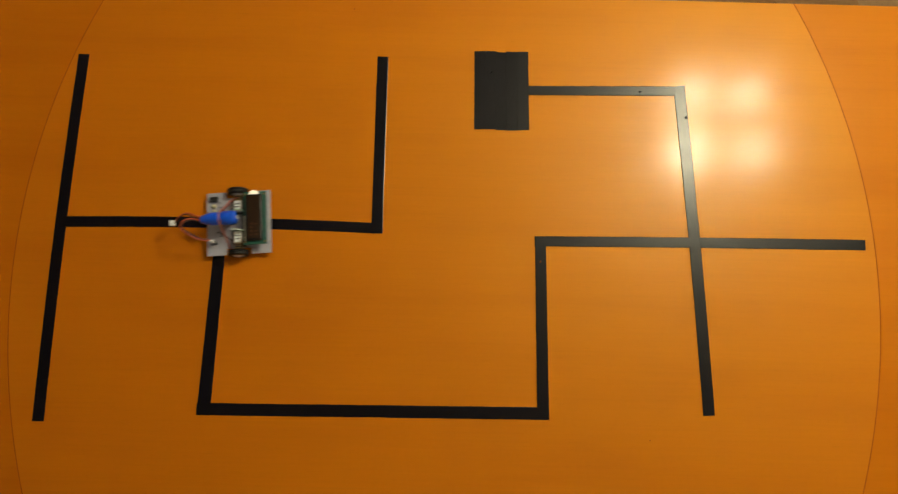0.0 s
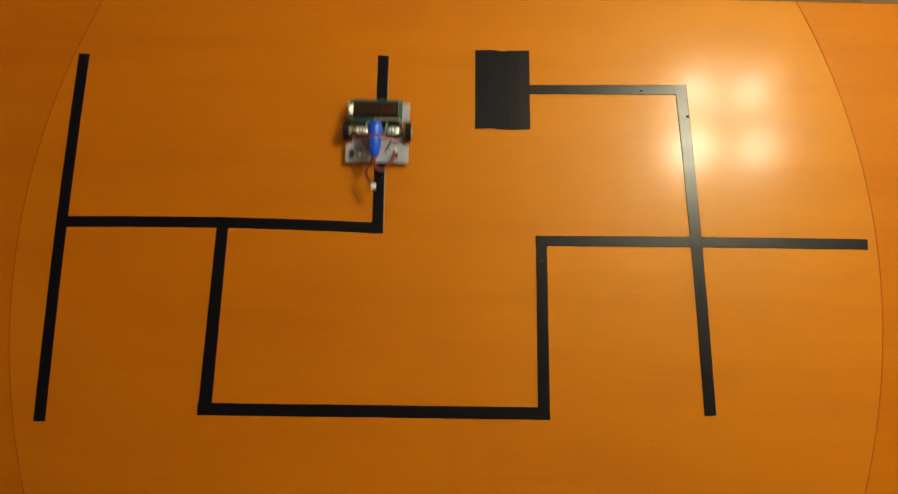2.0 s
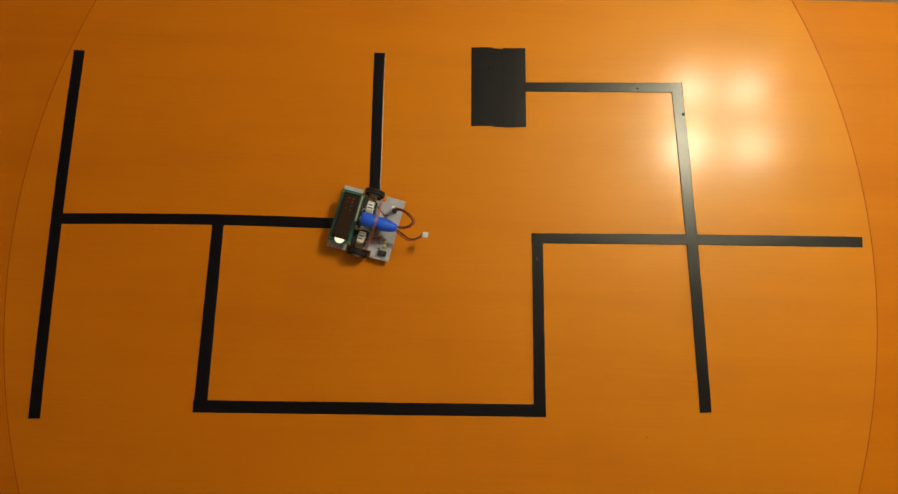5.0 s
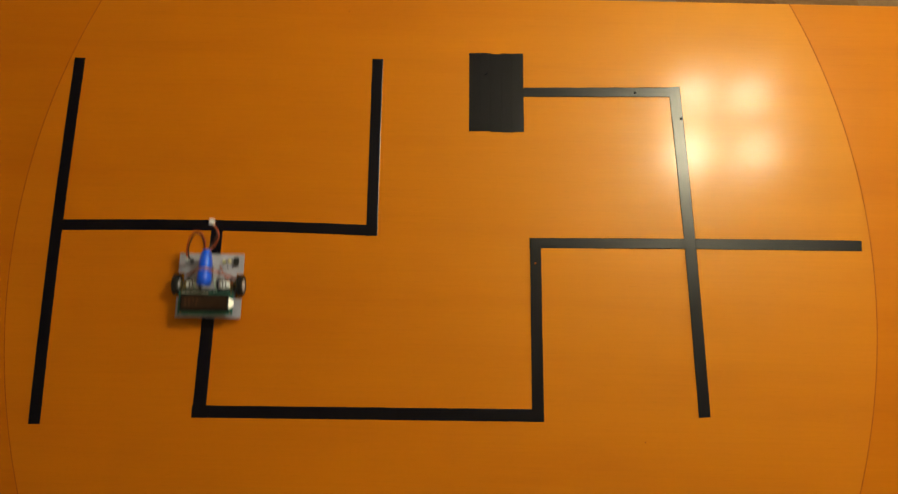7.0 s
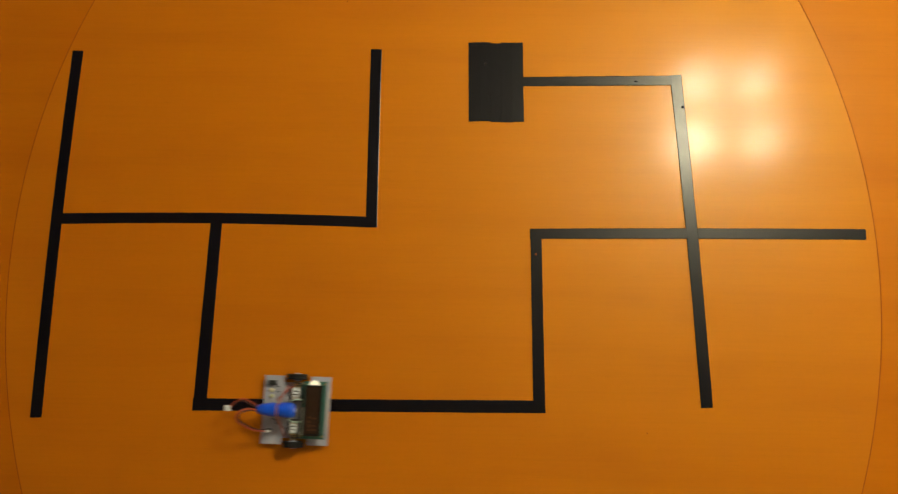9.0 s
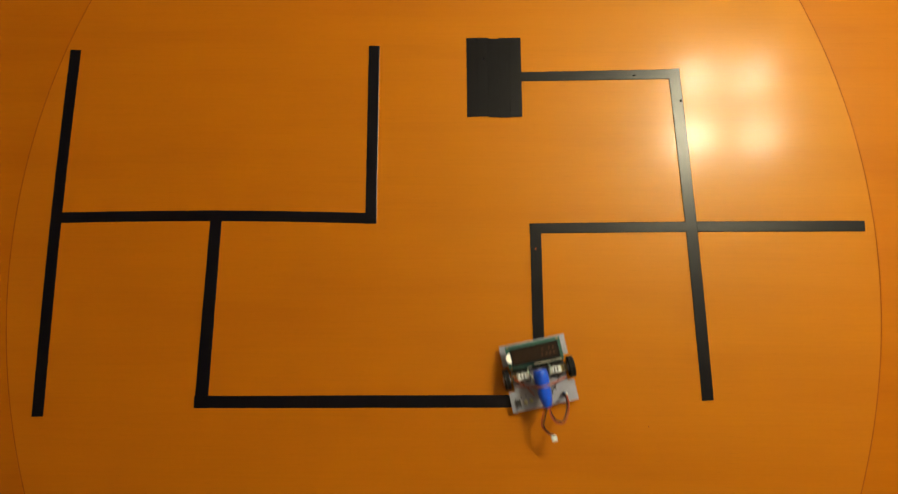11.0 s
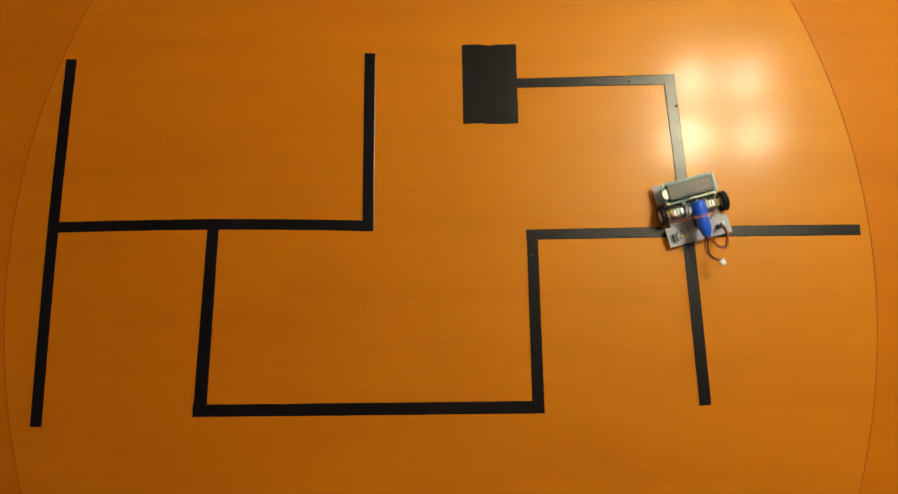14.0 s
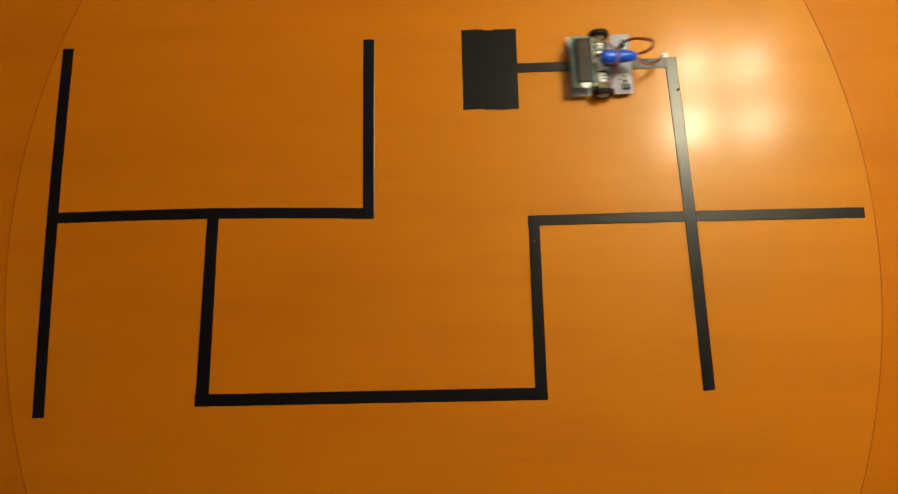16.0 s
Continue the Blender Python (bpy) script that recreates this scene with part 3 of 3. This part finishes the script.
# ---- what moves: the robot along the tape, its wheels rolling ----
ROUTE = [
    (0, -0.332, 0.0083, 5),
    (0.2, -0.29, 0.011, 3.6),
    (0.4, -0.2322, 0.0102, 1.4),
    (0.6, -0.1703, 0.0092, 0),
    (0.8, -0.1208, 0.008, 18.3),
    (0.9, -0.1118, 0.0158, 57.1),
    (1, -0.1092, 0.0285, 83.3),
    (1.1, -0.1085, 0.0388, 98.2),
    (1.2, -0.1105, 0.0468, 106.3),
    (1.4, -0.109, 0.0482, 107.4),
    (1.6, -0.1103, 0.0655, 101.5),
    (1.7, -0.1165, 0.087, 96.9),
    (1.8, -0.119, 0.1093, 94.4),
    (1.9, -0.1212, 0.136, 93.5),
    (2, -0.1205, 0.1625, 90),
    (2.1, -0.12, 0.189, 90.6),
    (2.2, -0.1145, 0.2208, 90.2),
    (2.4, -0.1135, 0.277, 92.2),
    (2.5, -0.1155, 0.294, 115),
    (2.6, -0.1242, 0.3012, 153.4),
    (2.7, -0.1312, 0.3005, 188.6),
    (2.8, -0.1335, 0.2985, 238.8),
    (2.9, -0.139, 0.2972, 271.9),
    (3, -0.137, 0.2928, 285.5),
    (3.2, -0.1362, 0.2868, 286.9),
    (3.4, -0.1295, 0.2670, 284.6),
    (3.5, -0.1238, 0.2455, 283.0),
    (3.6, -0.1178, 0.2187, 281.2),
    (3.7, -0.1145, 0.1942, 275.5),
    (3.8, -0.1135, 0.1695, 272.6),
    (3.9, -0.1142, 0.143, 271),
    (4, -0.1145, 0.1155, 268.5),
    (4.1, -0.1145, 0.0875, 266.5),
    (4.2, -0.1145, 0.0515, 265.5),
    (4.3, -0.1135, 0.028, 266),
    (4.4, -0.1125, 0.012, 252),
    (4.5, -0.114, 0.008, 215),
    (4.6, -0.117, 0.008, 183),
    (4.7, -0.122, 0.008, 168),
    (5, -0.126, 0.008, 166),
    (5.2, -0.162, 0.009, 174),
    (5.5, -0.24, 0.009, 179),
    (5.8, -0.322, 0.008, 181),
    (5.92, -0.346, 0.007, 186),
    (6.05, -0.356, 0.005, 215),
    (6.18, -0.36, 0.001, 252),
    (6.3, -0.3622, -0.0033, 273.3),
    (6.4, -0.3637, -0.0098, 278.2),
    (6.5, -0.3672, -0.0114, 280.0),
    (6.6, -0.3675, -0.0132, 280.4),
    (6.7, -0.3695, -0.0218, 278.3),
    (6.8, -0.3672, -0.0422, 276),
    (6.9, -0.3625, -0.064, 270.6),
    (7, -0.3625, -0.088, 270.3),
    (7.1, -0.362, -0.1158, 269),
    (7.2, -0.358, -0.1445, 271.1),
    (7.3, -0.3625, -0.1725, 270),
    (7.4, -0.368, -0.2048, 266.3),
    (7.5, -0.373, -0.233, 267.6),
    (7.6, -0.372, -0.2598, 274),
    (7.7, -0.3692, -0.2712, 301.6),
    (7.8, -0.3628, -0.2765, 340),
    (7.9, -0.3478, -0.2818, 362.5),
    (8, -0.3378, -0.2825, 374.8),
    (8.2, -0.33, -0.2788, 382.1),
    (8.4, -0.3242, -0.277, 374.8),
    (8.5, -0.3143, -0.2742, 362.2),
    (8.6, -0.301, -0.2752, 354.3),
    (8.7, -0.282, -0.2768, 349.7),
    (8.8, -0.2612, -0.2828, 350.5),
    (8.9, -0.2405, -0.2845, 357),
    (9, -0.2175, -0.2855, 358.9),
    (9.2, -0.162, -0.2868, 360.4),
    (9.5, -0.08, -0.286, 360),
    (9.8, 0.002, -0.2845, 360.5),
    (10.1, 0.086, -0.284, 361),
    (10.25, 0.124, -0.283, 366),
    (10.36, 0.137, -0.279, 388),
    (10.48, 0.1435, -0.274, 423),
    (10.6, 0.146, -0.267, 450),
    (10.7, 0.1465, -0.26, 461),
    (10.9, 0.1465, -0.2475, 464),
    (11.05, 0.1445, -0.218, 460),
    (11.2, 0.143, -0.181, 455),
    (11.4, 0.1390, -0.1270, 451.7),
    (11.5, 0.1384, -0.0990, 451.7),
    (11.6, 0.1385, -0.0705, 450.0),
    (11.7, 0.1438, -0.0417, 446.1),
    (11.8, 0.146, -0.0192, 435.8),
    (11.9, 0.1520, -0.0080, 411.3),
    (12, 0.1585, -0.0018, 373.6),
    (12.1, 0.1725, 0.0015, 359.7),
    (12.2, 0.1755, 0.0005, 356),
    (12.5, 0.177, -0.0008, 355),
    (12.7, 0.2138, -0.0065, 351.3),
    (12.8, 0.2352, -0.0097, 356),
    (12.9, 0.2585, -0.0127, 359.3),
    (13, 0.284, -0.0122, 360.7),
    (13.1, 0.313, -0.0112, 361.5),
    (13.2, 0.342, -0.009, 362.5),
    (13.3, 0.3685, -0.008, 365.1),
    (13.4, 0.3895, -0.0035, 387.8),
    (13.5, 0.3935, 0.0022, 425.2),
    (13.6, 0.3908, 0.0090, 451.0),
    (13.7, 0.3935, 0.0203, 463.4),
    (13.8, 0.3948, 0.0218, 463.2),
    (13.9, 0.3952, 0.0228, 464.4),
    (14, 0.3955, 0.0305, 464.5),
    (14.1, 0.3915, 0.0412, 462),
    (14.2, 0.3888, 0.06, 459),
    (14.3, 0.3828, 0.0828, 456.7),
    (14.4, 0.3810, 0.1098, 455.0),
    (14.5, 0.3777, 0.1365, 452.5),
    (14.6, 0.3750, 0.1630, 450.6),
    (14.7, 0.3735, 0.1925, 451.1),
    (14.8, 0.3735, 0.2195, 451.1),
    (14.9, 0.3727, 0.2452, 467.0),
    (15, 0.3691, 0.2512, 499.1),
    (15.1, 0.3551, 0.2560, 533.1),
    (15.2, 0.3424, 0.2555, 547.8),
    (15.4, 0.3388, 0.2556, 558.6),
    (15.5, 0.336, 0.2552, 557.4),
    (15.6, 0.3375, 0.2555, 553.6),
    (15.7, 0.3223, 0.2483, 550.8),
    (15.8, 0.3042, 0.2482, 548.1),
    (15.9, 0.2833, 0.2463, 544.8),
    (16, 0.2575, 0.2448, 542.5),
]


# the loose plug swings on its wires: seconds, degrees towards the robot's right
SWAY = [(0, 1), (0.3, -1), (0.6, -1), (0.8, 6), (1.0, 0), (1.2, 4), (1.4, 4), (1.6, 4), (1.8, 2), (2.0, 0), (2.2, -5), (2.4, 4), (2.6, 6), (3.0, 4), (3.4, 10), (3.6, 8), (3.8, 0), (4.2, 0),
        (5.0, 4), (5.9, -2), (6.3, 0), (6.7, 0), (7.0, -3), (7.3, -7), (7.6, -4), (7.8, -4), (8.0, 6), (8.2, 3), (8.4, 7), (8.6, -5), (8.8, -8), (9.0, 1), (9.6, -2), (10.5, 3), (11.3, -2), (11.7, -2),
        (11.9, -8), (12.1, 0), (12.9, 0), (13.1, 4), (13.3, 5), (13.5, 4), (13.7, 16), (14.1, 16), (14.3, 8), (14.5, 4), (14.7, -7), (14.9, 16), (15.1, -6), (15.3, 0), (15.5, 0), (15.7, 9), (16, 1)]


def place_at(t):
    for a, b in zip(ROUTE, ROUTE[1:]):
        if a[0] <= t <= b[0]:
            u = (t - a[0]) / (b[0] - a[0])
            return [p + (q - p) * u for p, q in zip(a, b)]
    return ROUTE[-1]


def motions():
    walk(bot, [(t, pose(x, y, 0, 0, 0, turn)) for t, x, y, turn in ROUTE])
    walk(swing, [(t, pose(-0.050, 0.0025, 0.041, 0, 0, turn)) for t, turn in SWAY])
    for wheel, s in zip(wheels, (1, -1)):
        rows, roll, last = [], 0.0, place_at(0)
        for k in range(0, 16 * 15 + 1):
            now = place_at(k / 15)
            a = radians((now[3] + last[3]) / 2)
            ahead = (now[1] - last[1]) * math.cos(a) + (now[2] - last[2]) * math.sin(a)
            ahead -= s * 0.0495 * radians(now[3] - last[3])
            roll, last = roll + math.degrees(ahead / 0.016), now
            rows.append((k / 15, pose(0, s * 0.0495, 0.016, 0, roll, 0)))
        walk(wheel, rows)


motions()
